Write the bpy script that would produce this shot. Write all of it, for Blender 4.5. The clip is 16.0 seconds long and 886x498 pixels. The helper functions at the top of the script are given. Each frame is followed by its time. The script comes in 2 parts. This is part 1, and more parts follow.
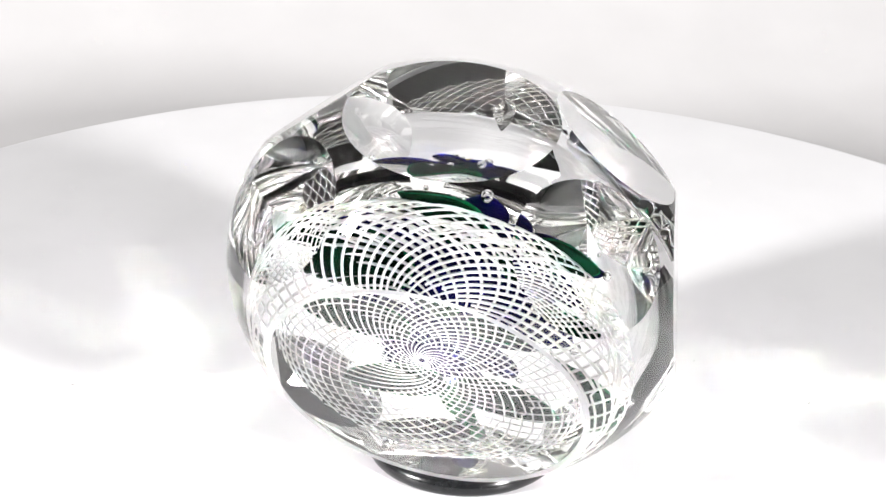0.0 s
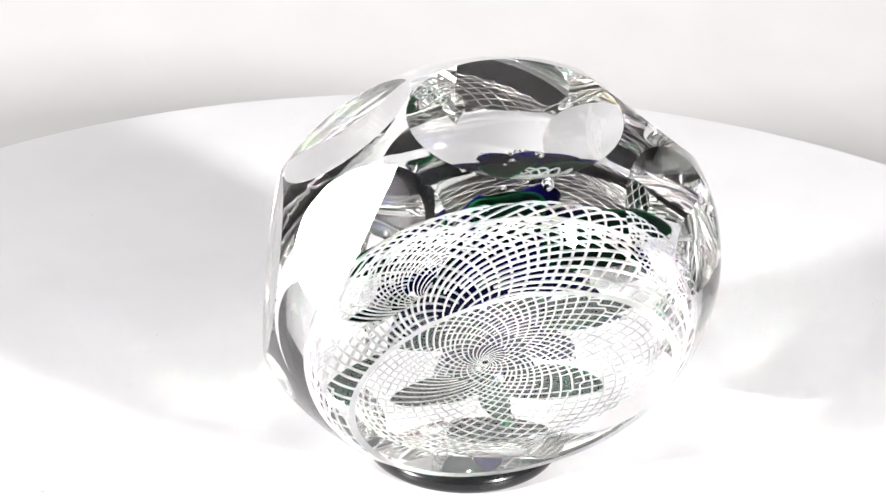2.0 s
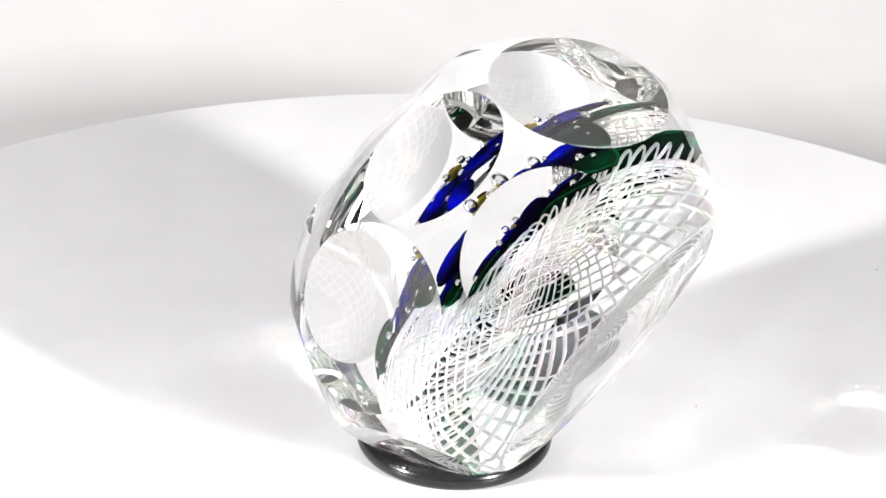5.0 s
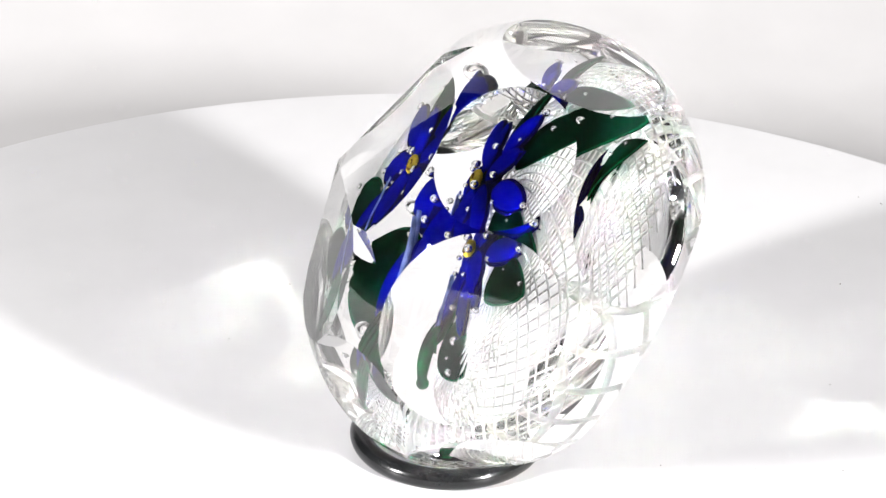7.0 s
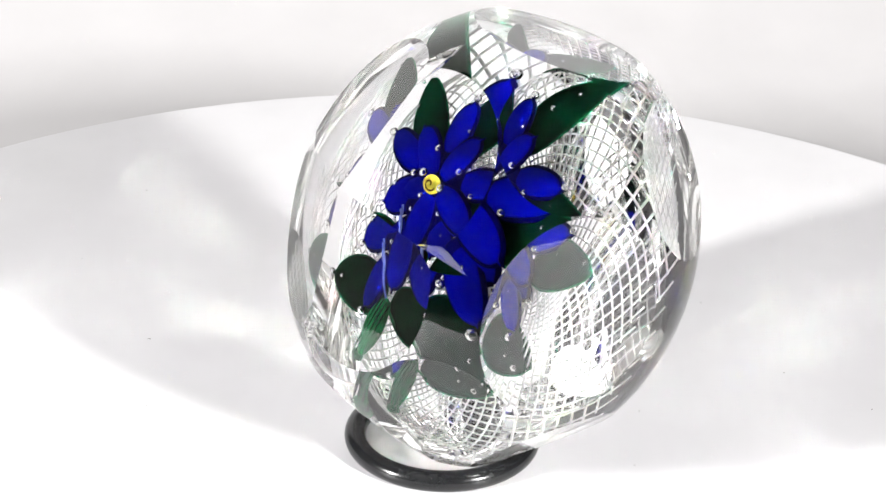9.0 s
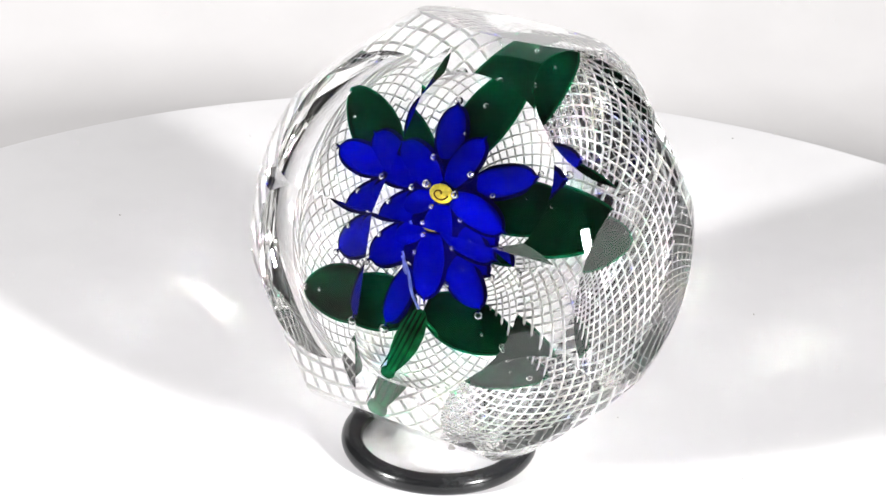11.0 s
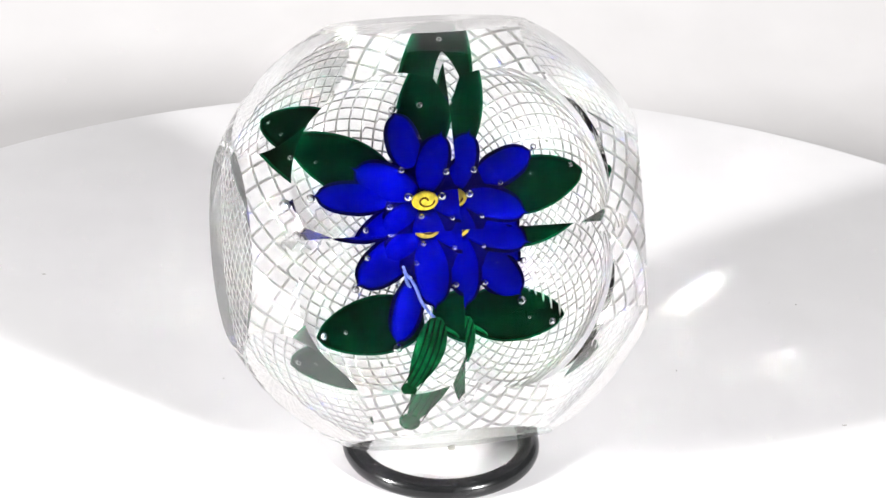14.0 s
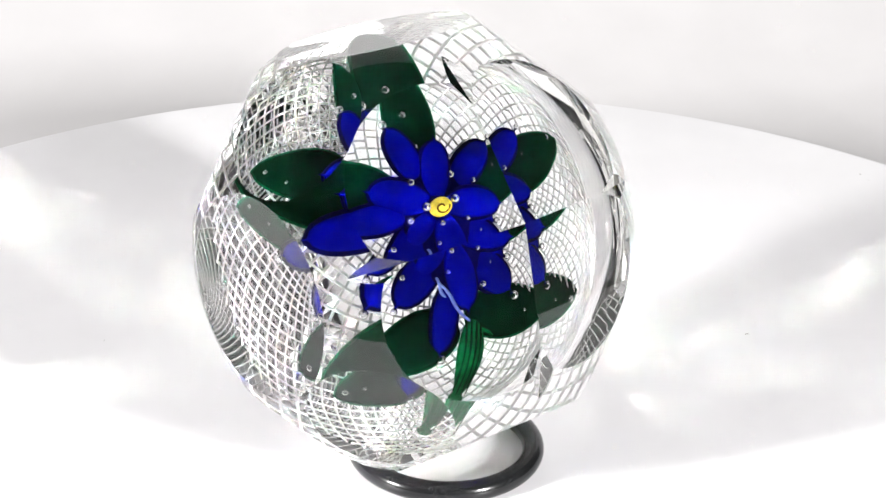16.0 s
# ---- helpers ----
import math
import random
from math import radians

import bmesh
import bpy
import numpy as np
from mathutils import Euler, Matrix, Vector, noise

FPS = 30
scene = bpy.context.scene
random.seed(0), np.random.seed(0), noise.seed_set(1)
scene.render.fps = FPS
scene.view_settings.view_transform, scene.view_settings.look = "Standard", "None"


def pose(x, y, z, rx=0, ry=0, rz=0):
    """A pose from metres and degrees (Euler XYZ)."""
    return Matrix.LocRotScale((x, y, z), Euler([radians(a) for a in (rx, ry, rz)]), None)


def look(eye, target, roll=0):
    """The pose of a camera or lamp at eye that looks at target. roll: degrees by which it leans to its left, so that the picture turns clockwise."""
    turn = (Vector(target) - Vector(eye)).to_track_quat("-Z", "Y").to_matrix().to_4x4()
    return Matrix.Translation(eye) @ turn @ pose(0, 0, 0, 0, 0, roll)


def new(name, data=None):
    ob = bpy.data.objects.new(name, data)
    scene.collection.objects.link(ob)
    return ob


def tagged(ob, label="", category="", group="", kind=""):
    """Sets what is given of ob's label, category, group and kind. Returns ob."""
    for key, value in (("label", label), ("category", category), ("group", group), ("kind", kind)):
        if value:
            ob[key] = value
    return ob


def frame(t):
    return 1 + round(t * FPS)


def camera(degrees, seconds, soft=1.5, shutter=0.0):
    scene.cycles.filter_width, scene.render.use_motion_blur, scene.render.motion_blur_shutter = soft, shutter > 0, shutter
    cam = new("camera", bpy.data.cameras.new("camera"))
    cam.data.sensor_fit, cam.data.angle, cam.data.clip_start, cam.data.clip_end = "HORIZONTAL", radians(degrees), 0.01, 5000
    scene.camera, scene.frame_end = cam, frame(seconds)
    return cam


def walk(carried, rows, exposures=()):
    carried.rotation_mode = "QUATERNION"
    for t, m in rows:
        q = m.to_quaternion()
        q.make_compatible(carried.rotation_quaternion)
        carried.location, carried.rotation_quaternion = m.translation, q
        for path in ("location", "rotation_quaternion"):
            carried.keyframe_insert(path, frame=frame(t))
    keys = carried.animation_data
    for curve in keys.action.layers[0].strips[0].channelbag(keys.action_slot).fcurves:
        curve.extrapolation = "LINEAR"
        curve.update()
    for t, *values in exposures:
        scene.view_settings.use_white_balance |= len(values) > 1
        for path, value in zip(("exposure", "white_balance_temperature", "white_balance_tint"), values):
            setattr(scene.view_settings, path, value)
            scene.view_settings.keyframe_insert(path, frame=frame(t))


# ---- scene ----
# A cut-glass paperweight leans on a rubber ring on a slowly turning white disc.
MM = 0.001
EYE, PITCH, ROLL, YAW = (-0.01456, -0.39684, 0.24405), 27.233, 1.61, -1.740
cam = camera(19.18, 16.0)
CAM = pose(*EYE, 90 - PITCH, 0, YAW) @ pose(0, 0, 0, 0, 0, ROLL)
walk(cam, [(0.0, CAM), (16.0, CAM)], exposures=[(0.0, 0.0), (16.0, 0.0)])

# turning of the disc, in degrees: 0 when the flower faces the camera
T_FRONT, SPEED = 13.4913, 14.588


def turn(t):
    return SPEED * (t - T_FRONT)


# ---- light ----
# light is thrown to and fro many times inside the cut glass
scene.cycles.sample_clamp_indirect = 0.0
scene.cycles.caustics_refractive = scene.cycles.caustics_reflective = True
scene.cycles.blur_glossy = 0.0
scene.cycles.max_bounces, scene.cycles.glossy_bounces, scene.cycles.transmission_bounces = 32, 20, 28
world = bpy.data.worlds.new("room_air")
scene.world = world
world.use_nodes = True
world.node_tree.nodes["Background"].inputs[0].default_value = (1.0, 0.98, 0.96, 1)
world.node_tree.nodes["Background"].inputs[1].default_value = 0.14


def lamp(name, place, target, w, h, power, colour):
    d = bpy.data.lights.new(name, "AREA")
    d.shape, d.size, d.size_y, d.energy, d.color = "RECTANGLE", w, h, power, colour
    o = new(name, d)
    o.matrix_world = look(place, target)
    return o


SIDE_W = 11.6
lamp("softbox_lamp", (0.437, -0.487, 0.26), (0.015, -0.03, 0.06), 0.056, 0.135, SIDE_W, (1.0, 0.985, 0.98))
lamp("softbox_lamp", (-0.57, -0.32, 0.245), (-0.015, -0.03, 0.06), 0.056, 0.135, SIDE_W, (1.0, 0.985, 0.98))


# ---- materials ----
def material(name, base, rough=0.5, metal=0.0, grain=0.0, scale=200.0, bump=0.0, **more):
    m = bpy.data.materials.new(name)
    m.use_nodes = True
    nt = m.node_tree
    p = nt.nodes["Principled BSDF"]
    p.inputs["Base Color"].default_value = (*base, 1)
    p.inputs["Roughness"].default_value = rough
    p.inputs["Metallic"].default_value = metal
    for k, v in more.items():
        p.inputs[k.replace("_", " ")].default_value = v
    if grain or bump:
        co = nt.nodes.new("ShaderNodeTexCoord")
        n1 = nt.nodes.new("ShaderNodeTexNoise")
        n1.inputs["Scale"].default_value = scale
        n1.inputs["Detail"].default_value = 5
        nt.links.new(co.outputs["Object"], n1.inputs["Vector"])
        n2 = nt.nodes.new("ShaderNodeTexNoise")
        n2.inputs["Scale"].default_value = scale * 0.12
        nt.links.new(co.outputs["Object"], n2.inputs["Vector"])
        mix = nt.nodes.new("ShaderNodeMath")
        mix.operation = "MULTIPLY"
        nt.links.new(n1.outputs["Fac"], mix.inputs[0])
        nt.links.new(n2.outputs["Fac"], mix.inputs[1])
        if grain:
            ramp = nt.nodes.new("ShaderNodeMix")
            ramp.data_type = "RGBA"
            ramp.inputs["A"].default_value = (*[c * (1 - grain) for c in base], 1)
            ramp.inputs["B"].default_value = (*[min(1, c * (1 + grain)) for c in base], 1)
            rng = nt.nodes.new("ShaderNodeMapRange")
            rng.inputs["From Min"].default_value = 0.17
            rng.inputs["From Max"].default_value = 0.33
            nt.links.new(mix.outputs[0], rng.inputs["Value"])
            nt.links.new(rng.outputs["Result"], ramp.inputs["Factor"])
            nt.links.new(ramp.outputs["Result"], p.inputs["Base Color"])
        if bump:
            b = nt.nodes.new("ShaderNodeBump")
            b.inputs["Strength"].default_value = bump
            b.inputs["Distance"].default_value = 0.0002
            nt.links.new(n1.outputs["Fac"], b.inputs["Height"])
            nt.links.new(b.outputs["Normal"], p.inputs["Normal"])
    return m


def glass(name, rough=0.0, ior=1.5, tint=(1, 1, 1)):
    m = bpy.data.materials.new(name)
    m.use_nodes = True
    nt = m.node_tree
    nt.nodes.remove(nt.nodes["Principled BSDF"])
    g = nt.nodes.new("ShaderNodeBsdfGlass")
    g.inputs["Color"].default_value = (*tint, 1)
    g.inputs["Roughness"].default_value = rough
    g.inputs["IOR"].default_value = ior
    nt.links.new(g.outputs[0], nt.nodes["Material Output"].inputs["Surface"])
    return m


IOR = 1.65
GLASS = glass("clear_crystal", 0.0, IOR, (0.995, 0.995, 0.99))
GROUND = material("ground_crystal", (0.62, 0.63, 0.64), 0.5, grain=0.05, scale=2000, bump=0.1, Transmission_Weight=0.88, IOR=1.5)
BUBBLE = glass("trapped_air", 0.0, 1 / IOR)
BLUE = material("cobalt_glass", (0.0014, 0.0026, 0.25), 0.4, grain=0.35, scale=170, Specular_IOR_Level=0.0)
# dark heart glass; on petals it holds the shade between and behind them
NAVY = material("cobalt_core_and_shade", (0.0012, 0.0012, 0.045), 0.4, grain=0.35, scale=350, Specular_IOR_Level=0.0)
GREEN = material("leaf_glass", (0.0004, 0.022, 0.0075), 0.4, grain=0.45, scale=200, Specular_IOR_Level=0.0)
RIM = material("leaf_casing", (0.002, 0.10, 0.038), 0.4, grain=0.4, scale=420, Specular_IOR_Level=0.0)
STEMGREEN = material("stem_glass", (0.004, 0.12, 0.034), 0.4, grain=0.5, scale=500, Specular_IOR_Level=0.0)
YELLOW = material("amber_glass", (0.66, 0.50, 0.05), 0.25, grain=0.3, scale=900, Specular_IOR_Level=0.0)
THREAD = material("pale_blue_glass", (0.22, 0.30, 0.72), 0.35, grain=0.3, scale=900, Specular_IOR_Level=0.0)
AMBER = material("dark_amber_glass", (0.10, 0.045, 0.004), 0.4, grain=0.3, scale=900, Specular_IOR_Level=0.0)
OPAL = material("opal_white_glass", (0.93, 0.93, 0.93), 0.5, grain=0.02, scale=300, Specular_IOR_Level=0.0)
# thin opal glass lets part of the light through
nt = OPAL.node_tree
veil = nt.nodes.new("ShaderNodeBsdfTranslucent")
veil.inputs["Color"].default_value = (0.97, 0.97, 0.97, 1)
both = nt.nodes.new("ShaderNodeMixShader")
both.inputs[0].default_value = 0.15
nt.links.new(nt.nodes["Principled BSDF"].outputs[0], both.inputs[1])
nt.links.new(veil.outputs[0], both.inputs[2])
nt.links.new(both.outputs[0], nt.nodes["Material Output"].inputs["Surface"])
RUBBER = material("black_rubber", (0.008, 0.0085, 0.009), 0.2, grain=0.3, scale=900, bump=0.04, Specular_IOR_Level=0.35)
DUST = material("grey_dust", (0.30, 0.29, 0.27), 0.9, grain=0.3, scale=3000)
WHITE = material("white_acrylic", (0.68, 0.678, 0.688), 0.45, grain=0.02, scale=60, bump=0.02)
PAPER = material("white_paper", (0.61, 0.602, 0.604), 0.8, grain=0.02, scale=40)
WALL = material("dark_box_paint", (0.035, 0.034, 0.033), 0.9, grain=0.04, scale=8)


# ---- mesh helpers ----
def mesh_from(name, bm, mat, smooth=True):
    me = bpy.data.meshes.new(name)
    bm.normal_update()
    bm.to_mesh(me)
    bm.free()
    me.materials.append(mat)
    if smooth:
        me.polygons.foreach_set("use_smooth", [True] * len(me.polygons))
    return me


def part(name, bm, mat, parent=None, label="", smooth=True, m=None):
    ob = new(name, mesh_from(name, bm, mat, smooth))
    if parent:
        ob.parent = parent
    if m is not None:
        ob.matrix_basis = m
    if label:
        tagged(ob, label)
    return ob


def lathe(profile, n=96, closed=False):
    """A body of revolution about z from (r, z) pairs."""
    bm = bmesh.new()
    rings = []
    for r, z in profile:
        if r < 1e-7:
            rings.append([bm.verts.new((0, 0, z))])
        else:
            rings.append([bm.verts.new((r * math.cos(6.283185307 * i / n), r * math.sin(6.283185307 * i / n), z)) for i in range(n)])
    pairs = list(zip(rings, rings[1:])) + ([(rings[-1], rings[0])] if closed else [])
    for a, b in pairs:
        for i in range(n):
            j = (i + 1) % n
            q = [a[i % len(a)], a[j % len(a)], b[j % len(b)], b[i % len(b)]]
            q = list(dict.fromkeys(q))
            if len(q) > 2:
                bm.faces.new(q)
    bmesh.ops.recalc_face_normals(bm, faces=bm.faces)
    return bm


# ---- setting ----
FLOOR_Z, SWEEP_Y = -0.040, 0.19


def setting():
    # paper sweep: flat table, curving up far behind
    prof = [(-0.30, FLOOR_Z), (SWEEP_Y, FLOOR_Z)]
    for i in range(1, 49):
        a = math.pi / 2 * i / 48
        prof.append((SWEEP_Y + 0.36 * math.sin(a), FLOOR_Z + 0.36 * (1 - math.cos(a))))
    prof.append((SWEEP_Y + 0.36, 1.2))
    bm = bmesh.new()
    rows = [[bm.verts.new((x, y, z)) for x in (-0.42, 0.42)] for y, z in prof]
    for a, b in zip(rows, rows[1:]):
        bm.faces.new((a[0], a[1], b[1], b[0]))
    tagged(part("backdrop", bm, PAPER), "white paper sweep under and behind the turntable", "backdrop", kind="structure")
    # unseen plain dark box added round the set, for dark reflections in the glass
    for name, at, size in (("wall_north", (0, 1.12, 0.64), (2.24, 0.02, 1.44)), ("wall_south", (0, -1.12, 0.64), (2.24, 0.02, 1.44)),
                           ("wall_east", (1.12, 0, 0.64), (0.02, 2.2, 1.44)), ("wall_west", (-1.12, 0, 0.64), (0.02, 2.2, 1.44)),
                           ("ceiling", (0, 0, 1.36), (2.26, 2.26, 0.02)), ("floor", (0, 0, FLOOR_Z - 0.015), (2.26, 2.26, 0.02))):
        bm = bmesh.new()
        bmesh.ops.create_cube(bm, size=1.0, matrix=Matrix.LocRotScale(at, None, size))
        tagged(part(name, bm, WALL, smooth=False), "unseen plain dark grey side of the box added round the set", "wall" if "wall" in name else name, kind="structure")


def turntable():
    r, h, e = TABLE_R, 0.024, 0.0015
    prof = [(0, 0), (r - e, 0), (r - e * 0.3, -e * 0.3), (r, -e), (r, -h + e), (r - e, -h), (0, -h)]
    ob = tagged(new("turntable"), "white glossy round turntable with a thin rounded edge", "turntable")
    part("platter", lathe(prof, 256), WHITE, ob, smooth=False)
    part("foot", lathe([(0, -h), (0.10, -h), (0.105, FLOOR_Z), (0, FLOOR_Z)], 96), WHITE, ob, smooth=False)
    # the small mark at the middle, and specks of dust
    part("centre_mark", lathe([(0, 0.00004), (0.0006, 0.00004), (0.0007, 0), (0, 0)], 16), DUST, ob, "small grey centre mark")
    rnd = random.Random(11)
    bm = bmesh.new()
    bmesh.ops.create_icosphere(bm, subdivisions=1, radius=1.0)
    me = mesh_from("dust_speck", bm, DUST, False)
    for i in range(26):
        a, r = rnd.uniform(0, 6.2832), TABLE_R * math.sqrt(rnd.uniform(0.03, 0.9))
        o = new("dust_speck", me)
        o.parent = ob
        k = rnd.uniform(0.06, 0.17) * MM
        o.matrix_basis = pose(r * math.cos(a), r * math.sin(a), 0.00003, 0, 0, rnd.uniform(0, 360)) @ Matrix.Diagonal((k * rnd.uniform(1, 3.5), k, k * 0.5, 1))
    return ob


TABLE_R = 0.1564
RING_R, RING_T = 0.01547, 0.0019


def rubber_ring():
    prof = [(RING_R + RING_T * math.cos(a * math.pi / 16), RING_T * math.sin(a * math.pi / 16)) for a in range(32)]
    ob = part("rubber_ring", lathe(prof, 128, closed=True), RUBBER)
    return tagged(ob, "glossy black rubber ring lying on the turntable", "ring")


# ---- the paperweight ----
R = 0.040
FLAT = 0.818  # the body is a little flattened along its axis
# rows of round cuts: name, count, first azimuth, polar angle, distance from the centre in units of R
CUTS = [
    ("crown", 4, 45, 18.6, 0.757),
    ("shoulder", 4, 45, 61.9, 0.910),
    ("waist", 4, 0, 79.6, 0.894),
    ("skirt", 4, 45, 114.0, 0.910),
]
BASE_D = 0.595


def direction(az, polar):
    """az 0 is towards local y (up when the flower faces the camera)."""
    a, p = radians(az), radians(polar)
    return Vector((math.sin(p) * math.sin(a), math.sin(p) * math.cos(a), math.cos(p)))


def mitre(az):
    """The wedge that cuts one diamond-shaped mitre into the crown."""
    a, b = Vector((0, 20.0, 27.3)) * MM, Vector((0, 29.9, 21.85)) * MM
    along = (b - a).normalized()
    out = Vector((1, 0, 0)).cross(along)
    w = Vector((1, 0, 0)) * math.tan(radians(69))
    bm = bmesh.new()
    ends = []
    for p in (a - along * 0.003, b + along * 0.003):
        ends.append([bm.verts.new(p), bm.verts.new(p + (out + w) * 0.006), bm.verts.new(p + (out - w) * 0.006)])
    bm.faces.new(ends[0])
    bm.faces.new(ends[1][::-1])
    for i in range(3):
        bm.faces.new((ends[0][i], ends[0][(i + 1) % 3], ends[1][(i + 1) % 3], ends[1][i]))
    bmesh.ops.recalc_face_normals(bm, faces=bm.faces)
    bm.transform(Matrix.Rotation(radians(-az), 4, "Z"))
    return bm


def glass_body(parent):
    bm = bmesh.new()
    bmesh.ops.create_uvsphere(bm, u_segments=192, v_segments=96, radius=R)
    bm.transform(Matrix.Diagonal((1, 1, FLAT, 1)))
    planes = [(direction(first + 360 / n * i, pol), d) for _, n, first, pol, d in CUTS for i in range(n)]
    planes.append((Vector((0, 0, -1)), BASE_D))
    for n, d in planes:
        bmesh.ops.bisect_plane(bm, geom=bm.verts[:] + bm.edges[:] + bm.faces[:], dist=1e-7, plane_co=n * d * R, plane_no=n, clear_outer=True)
        rim = [e for e in bm.edges if e.is_boundary]
        bmesh.ops.contextual_create(bm, geom=rim)
    # the ground rim of the base
    base = max(bm.faces, key=lambda f: -f.calc_center_median().z)
    bmesh.ops.inset_individual(bm, faces=[base], thickness=1.1 * MM, depth=0)
    body = new("glass_body", mesh_from("glass_body", bm, GLASS, False))
    cutters = []
    for az in (0, 90, 180, 270):
        c = new("cutter", mesh_from("cutter", mitre(az), GLASS, False))
        mod = body.modifiers.new("mitre", "BOOLEAN")
        mod.operation, mod.object, mod.solver = "DIFFERENCE", c, "EXACT"
        cutters.append(c)
    dg = bpy.context.evaluated_depsgraph_get()
    me = bpy.data.meshes.new_from_object(body.evaluated_get(dg))
    for o in [body] + cutters:
        bpy.data.objects.remove(o)
    bm = bmesh.new()
    bm.from_mesh(me)
    bm.normal_update()
    rims = []
    for f in bm.faces:
        f.smooth = True
        low = abs(min(v.co.z for v in f.verts) + BASE_D * R) < 1e-5 and abs(max(v.co.z for v in f.verts) + BASE_D * R) < 1e-5
        rims.append(1 if low and f.calc_area() < 2e-4 else 0)
    for e in bm.edges:
        e.smooth = len(e.link_faces) == 2 and e.calc_face_angle(0) < radians(6)
    bm.to_mesh(me)
    bm.free()
    me.name = "glass_body"
    me.materials.clear()
    me.materials.append(GLASS)
    me.materials.append(GROUND)
    me.polygons.foreach_set("material_index", rims)
    ob = new("glass_body", me)
    ob.parent = parent
    return ob


# half section of the domed lace: radius, height (mm)
DOME = [(0.6, -2.2), (1.6, -1.5), (3.5, -0.9), (7, -0.4), (14, -0.8), (20, -2.1), (24.2, -4.8), (26.2, -8.2), (26.7, -11.5)]
DOME_AT = (2.9, -3.0)


def spline(pts, steps):
    out = []
    for i in range(len(pts) - 1):
        p0, p1, p2, p3 = [Vector(pts[min(max(j, 0), len(pts) - 1)]) for j in (i - 1, i, i + 1, i + 2)]
        for k in range(steps):
            t = k / steps
            out.append(0.5 * (2 * p1 + (p2 - p0) * t + (2 * p0 - 5 * p1 + 4 * p2 - p3) * t * t + (3 * p1 - p0 - 3 * p2 + p3) * t ** 3))
    return out + [Vector(pts[-1])]


def tube(bm, pts, rads, sides=5):
    rings = []
    for i, p in enumerate(pts):
        t = (pts[min(i + 1, len(pts) - 1)] - pts[max(i - 1, 0)]).normalized()
        u = t.orthogonal().normalized() if i == 0 else (u - t * u.dot(t)).normalized()
        v = t.cross(u)
        rings.append([bm.verts.new(p + (u * math.cos(6.2832 * k / sides) + v * math.sin(6.2832 * k / sides)) * rads[i]) for k in range(sides)])
    for a, b in zip(rings, rings[1:]):
        for k in range(sides):
            bm.faces.new((a[k], a[(k + 1) % sides], b[(k + 1) % sides], b[k]))
    bm.faces.new(rings[0][::-1])
    bm.faces.new(rings[-1])


def lace(parent):
    """Two layers of opal canes, twisted opposite ways, that meet off the middle of the dome."""
    N = 44  # every other cane is drawn out all the way to the middle
    for sense, inset, start in ((-1, 0.0, 3.5), (1, 0.9, 0.0)):
        path, ang, last = [], 0.0, None
        for q in spline(DOME, 8):
            r = max(0.4, q.x - (inset if q.x > 20 else 0.0))
            if last is not None:
                ang += (1.25 + 1.0 * max(0.0, (r - 20.5) / 6) ** 2) * (q - last).length / (r + 1.8)
            last = q
            if q.x >= start:
                path.append((r, sense * ang, q.y - inset * 1.7, 1 - (r / 26.6) ** 2))
        for i in range(N):
            a0 = 2 * math.pi * i / N
            bm = bmesh.new()
            mine = path if i % 2 == 0 else [p for p in path if p[0] > start + 6.5]
            pts = [Vector((r * math.cos(a + a0) + DOME_AT[0] * k, r * math.sin(a + a0) + DOME_AT[1] * k, z)) * MM for r, a, z, k in mine]
            tube(bm, pts, [(0.07 + 0.115 * min(1.0, p[0] / 8)) * MM for p in mine])
            part("lace_cane", bm, OPAL, parent)


def blade(length, width, thick, tip=0.9, lift=0.0, cup=0.0, hook=0.0, point=0.75, petal=False, n=18, k=8):
    """A closed petal or leaf from the origin along +y, rounded, pointed, slightly cupped."""
    bm = bmesh.new()
    rings = []
    for i in range(n + 1):
        q = i / n
        w = width * 0.5 * (math.sin(math.pi * min(1, q ** tip * 0.96 + 0.04)) ** point + 0.04)
        if petal:  # broad towards the end, with a small drawn-out tip
            u = min(1.0, max(0.0, (q / 0.93 - 0.45) / 0.55))
            w = width * 0.5 * ((0.40 + 0.60 * math.sin(math.pi * 0.5 * min(1.0, q / 0.42))) * (1 - u ** 2.7) ** 0.52 * 0.94 + 0.17 * (1 - q) ** 0.5 + 0.015)
        h = thick * 0.5 * (math.sin(math.pi * (q * 0.94 + 0.03)) ** 0.5)
        ring = []
        for j in range(2 * k):
            a = math.pi * j / k
            x, z = w * math.cos(a), h * math.sin(a)
            ring.append(bm.verts.new((x + hook * q ** 3, q * length, z + lift * q * q + cup * (x / max(width, 1e-6)) ** 2)))
        rings.append(ring)
    for a, b in zip(rings, rings[1:]):
        for j in range(2 * k):
            bm.faces.new((a[j], a[(j + 1) % (2 * k)], b[(j + 1) % (2 * k)], b[j]))
    bm.faces.new(rings[0][::-1])
    bm.faces.new(rings[-1])
    bmesh.ops.recalc_face_normals(bm, faces=bm.faces)
    return bm


# leaves: root x, y, tip x, y, width, rise of the tip (mm from the flower's centre)
LEAVES = [(-0.8, 6, 4.6, 25.4, 8.8, -6.4), (-5, 2.5, -21.4, 11.8, 8.8, -4.4), (6, -0.5, 22.8, 4.0, 9.0, -3.4), (1, -14.0, 18.4, -16.6, 8.8, -2.0), (-1, -15.0, -18.8, -16.6, 9.4, -2.4)]
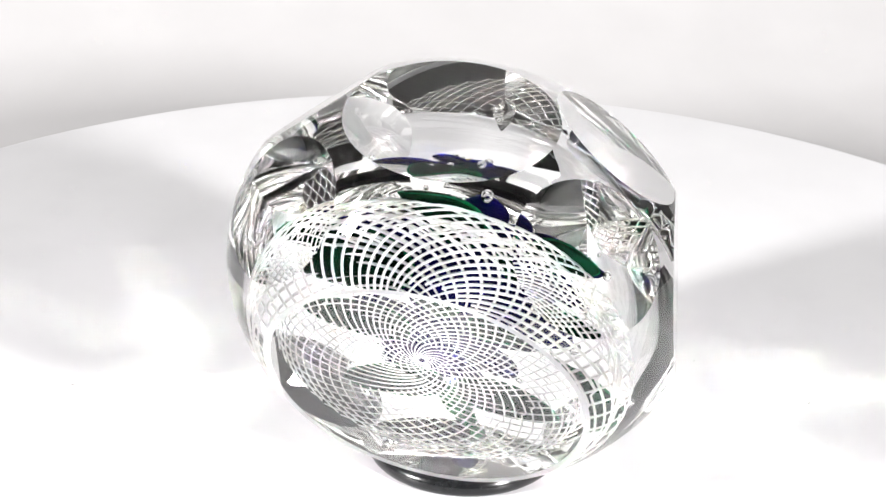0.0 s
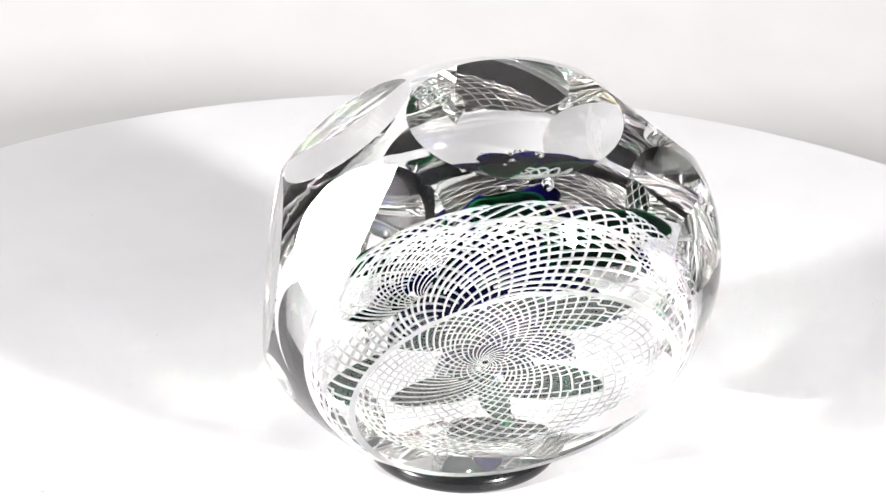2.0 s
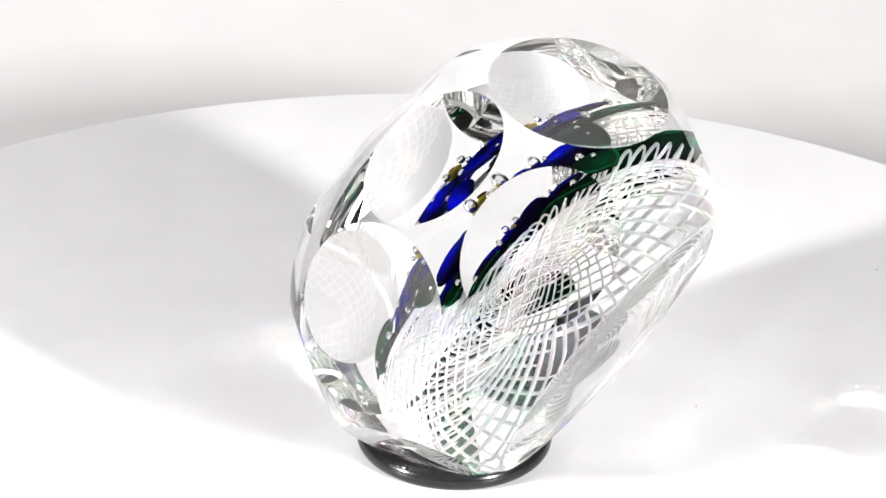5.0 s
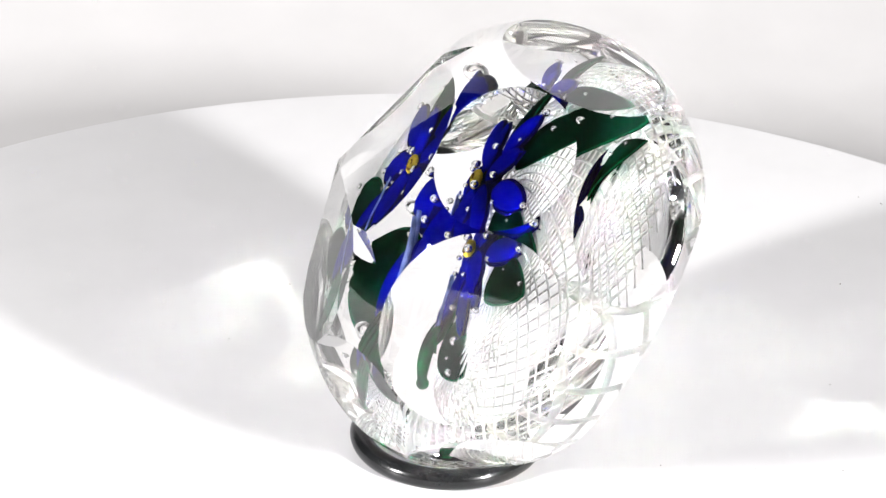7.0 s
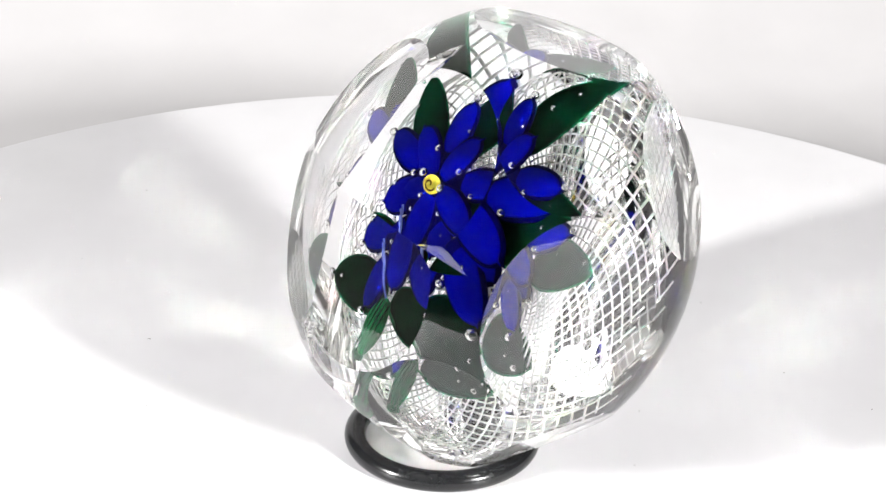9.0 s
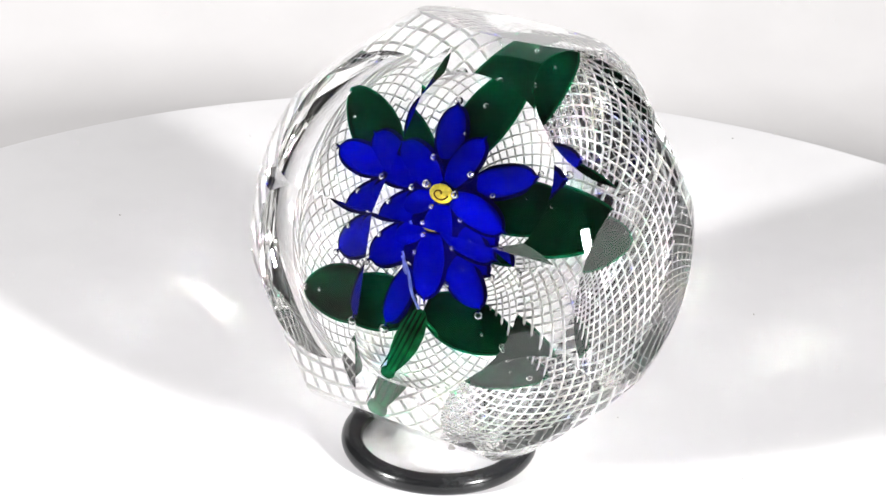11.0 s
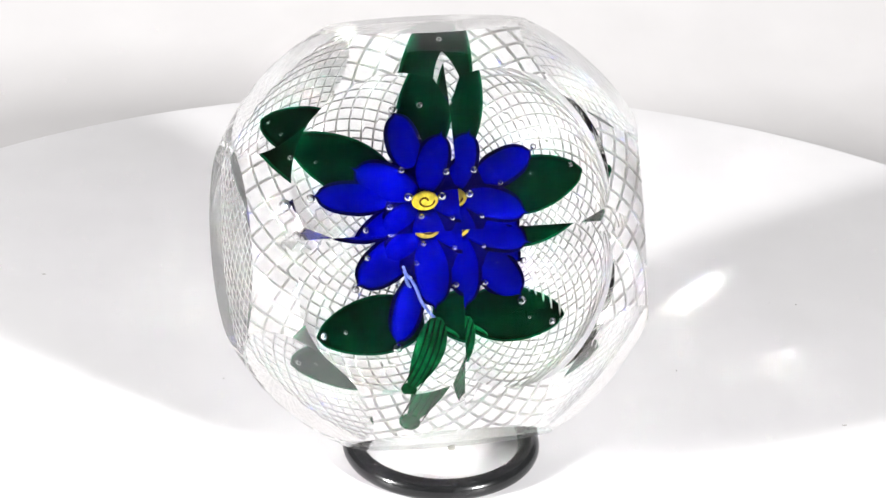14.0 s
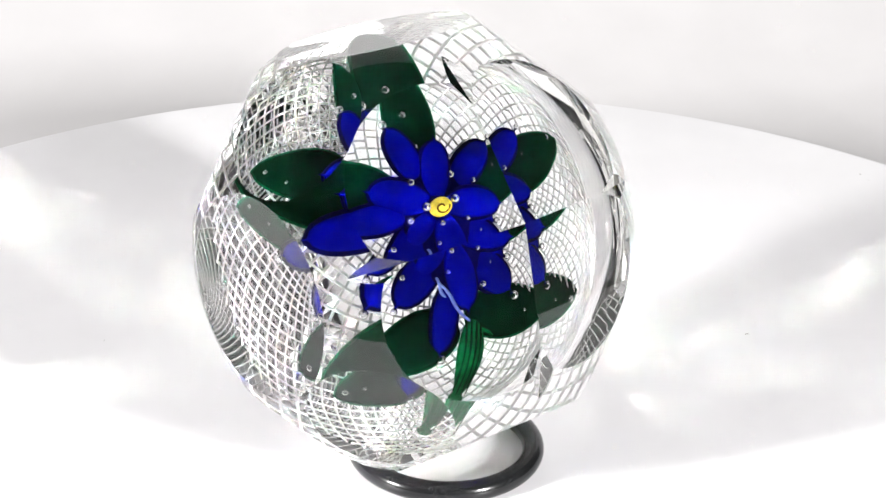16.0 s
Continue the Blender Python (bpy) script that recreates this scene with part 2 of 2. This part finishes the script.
# petals: azimuth clockwise from up, start and tip radius, width (mm)
OUTER = [(-14, 5.5, 15.6, 5.8), (62, 5, 16.4, 5.8), (-85, 6, 18.4, 5.6), (118, 5, 12.6, 4.8), (140, 5.5, 16.6, 6.6), (-164, 9, 20.2, 5.2), (-128, 3, 14.9, 6.8)]
INNER = [(15, 1.9, 11.8, 5.8), (-60, 1.9, 13.2, 6.4), (100, 1.9, 13.0, 5.8), (173, 1.9, 13.6, 6.4), (-122, 1.9, 9.0, 4.8)]
FLOWER_AT = (-1.0, 3.0)


def bloom_part(name, parent, m, size, core, edge_layer, margin, label="", backing=0.4, **bend):
    length, width, thick = size
    ob = part(name, blade(length * MM, width * MM, thick * MM, **bend), core, parent, label, m=m)
    part("edge_layer", blade((length + margin * 1.6) * MM, (width + margin * 2) * MM, thick * backing * MM, **bend), edge_layer, ob, m=pose(0, -margin * 0.8 * MM, -thick * 0.4 * (backing - 0.4) * MM))
    return ob


def flower(weight):
    parent = weight
    at = pose(FLOWER_AT[0] * MM, FLOWER_AT[1] * MM, 1.8 * MM)
    bm = bmesh.new()
    bmesh.ops.create_uvsphere(bm, u_segments=32, v_segments=12, radius=6.8 * MM, matrix=Matrix.Diagonal((1.0, 1.12, 0.13, 1)))
    part("flower_core", bm, NAVY, parent, "dark blue glass heart of the flower", m=at @ pose(0, -1.0 * MM, 0.9 * MM))
    rnd = random.Random(4)
    for x0, y0, x1, y1, w, rise in LEAVES:
        az, ln = math.degrees(math.atan2(x1 - x0, y1 - y0)), math.hypot(x1 - x0, y1 - y0)
        m = at @ pose(x0 * MM, y0 * MM, -1.5 * MM, 0, 0, -az) @ pose(0, 0, 0, rnd.uniform(-3, 3), rnd.uniform(-5, 5), 0)
        bloom_part("leaf", parent, m, (ln, w, 1.8), GREEN, RIM, 0.28, "dark green glass leaf with a brighter rim", tip=0.85, point=0.58, hook=rnd.uniform(-1.5, 1.5) * MM, lift=rise * MM, cup=1.2 * MM)
    for z, rise, layer in ((0.9, -2.4, OUTER), (1.9, -1.2, INNER)):
        for az, r0, r1, w in layer:
            m = at @ pose(0, 0, z * MM, 0, 0, -az) @ pose(0, r0 * MM, 0, rnd.uniform(-3, 3), rnd.uniform(-7, 7), rnd.uniform(-3, 3))
            # navy layer under each petal: crease and underside shade put into its colour
            bloom_part("petal", parent, m, (r1 - r0, w - 0.95, 1.3), BLUE, NAVY, 0.5, backing=1.0, petal=True, hook=rnd.uniform(-0.9, 0.9) * MM, lift=rise * MM, cup=-0.9 * MM)
    # the curved stem with its dark stripes and rounded foot, and the loose threads of glass at its root
    bend = dict(lift=-4.0 * MM, hook=1.8 * MM)
    stem = part("stem", blade(13.5 * MM, 5.0 * MM, 2.4 * MM, tip=0.8, **bend), STEMGREEN, parent, "striped light green glass stem", m=at @ pose(1.3 * MM, -15.0 * MM, 0.4 * MM, 0, 0, 164))
    for x in (-1.35, -0.45, 0.5, 1.4):
        part("stripe", blade(12.9 * MM, 0.55 * MM, 0.7 * MM, **bend), GREEN, stem, "dark green stripe", m=pose(x * MM, 0.3 * MM, 1.0 * MM - abs(x) * 0.25 * MM))
    bm = bmesh.new()
    bmesh.ops.create_uvsphere(bm, u_segments=20, v_segments=10, radius=1.25 * MM, matrix=Matrix.Diagonal((1.1, 0.9, 0.9, 1)))
    part("stem_foot", bm, STEMGREEN, stem, "rounded green end of the stem", m=pose(1.7 * MM, 13.0 * MM, -3.7 * MM))
    for k, (x0, y0, x1, y1) in enumerate(((-4.3, -7.0, 0.9, -15.6), (-4.7, -6.2, -2.0, -11.5), (1.0, -15.2, 4.6, -18.6))):
        bm = bmesh.new()
        pts = [Vector((x0 + (x1 - x0) * q + 0.35 * math.sin(7 * q + k), y0 + (y1 - y0) * q, 2.2 - 1.8 * q if k < 2 else 0.8 - 1.5 * q)) * MM for q in [j / 10 for j in range(11)]]
        tube(bm, pts, [(0.32 - 0.02 * abs(j - 5)) * MM for j in range(11)], 8)
        part("thread", bm, THREAD if k < 2 else STEMGREEN, parent, "thin pale blue thread of glass" if k < 2 else "thin green thread of glass", m=at)
    bm = bmesh.new()
    bmesh.ops.create_uvsphere(bm, u_segments=20, v_segments=10, radius=1.65 * MM, matrix=Matrix.Diagonal((1.38, 1, 0.5, 1)))
    bead = part("flower_centre", bm, YELLOW, parent, "amber yellow swirled glass bead", m=at @ pose(0, 0, 2.9 * MM))
    bm = bmesh.new()
    pts = [Vector(((0.25 + 0.15 * a) * 1.3 * math.cos(a), (0.25 + 0.15 * a) * math.sin(a), 0.87 - 0.05 * a)) * MM for a in [k * 0.3 for k in range(22)]]
    tube(bm, pts, [0.2 * MM] * len(pts))
    part("swirl", bm, AMBER, bead, "dark amber swirl")
    # trapped air bubbles between and at the tips of the petals
    bm = bmesh.new()
    bmesh.ops.create_icosphere(bm, subdivisions=3, radius=1.0)
    me = mesh_from("air_bubble", bm, BUBBLE)
    spots = [(-2.9, 0.9, 3.6, 0.6), (2.8, 0.6, 3.6, 0.55), (-0.8, -2.6, 3.4, 0.35)]
    for az, r0, ln, w in OUTER:
        spots.append(((ln + 0.5) * math.sin(radians(az)), (ln + 0.5) * math.cos(radians(az)), -1.2, rnd.uniform(0.4, 0.75)))
        q, k = radians(az + 14), rnd.uniform(8, 11)
        spots.append((k * math.sin(q), k * math.cos(q), 0.9, rnd.uniform(0.22, 0.45)))
    for az, r0, ln, w in INNER:
        q, k = radians(az + 26), rnd.uniform(5, 7.5)
        spots.append((k * math.sin(q), k * math.cos(q), 2.3, rnd.uniform(0.3, 0.5)))
    for x0, y0, x1, y1, w, rise in LEAVES:
        for k in (rnd.uniform(0.5, 0.7), rnd.uniform(0.8, 1.0)):
            spots.append((x0 + (x1 - x0) * k + rnd.uniform(-1.5, 1.5), y0 + (y1 - y0) * k + rnd.uniform(-1.5, 1.5), -0.4 + rise * k * k, rnd.uniform(0.25, 0.5)))
    for x, y, z, r in spots:
        o = new("air_bubble", me)
        o.parent = parent
        o.matrix_basis = at @ pose(x * MM, y * MM, z * MM) @ Matrix.Scale(r * 1.35 * MM, 4)


def paperweight():
    ob = tagged(new("paperweight"), "faceted clear crystal paperweight with a blue flower over white lace", "paperweight")
    glass_body(ob)
    lace(ob)
    flower(ob)
    return ob


setting()
TABLE = turntable()
RING = rubber_ring()
WEIGHT = paperweight()

AXIS_UP, SPIN = 27.25, 1.16
CENTRE = (-0.00288, 0.00759, 0.03938)
RING_AT = (-0.00209, -0.00086, RING_T)


def motions():
    steps = [i * 0.5 for i in range(33)]
    # the flower axis points to -y and up at turn 0
    lean = pose(*CENTRE) @ pose(0, 0, 0, 90 - AXIS_UP, 0, 0) @ pose(0, 0, 0, 0, 0, SPIN)
    for ob, m in ((TABLE, Matrix()), (RING, pose(*RING_AT)), (WEIGHT, lean)):
        walk(ob, [(t, pose(0, 0, 0, 0, 0, turn(t)) @ m) for t in steps])


motions()
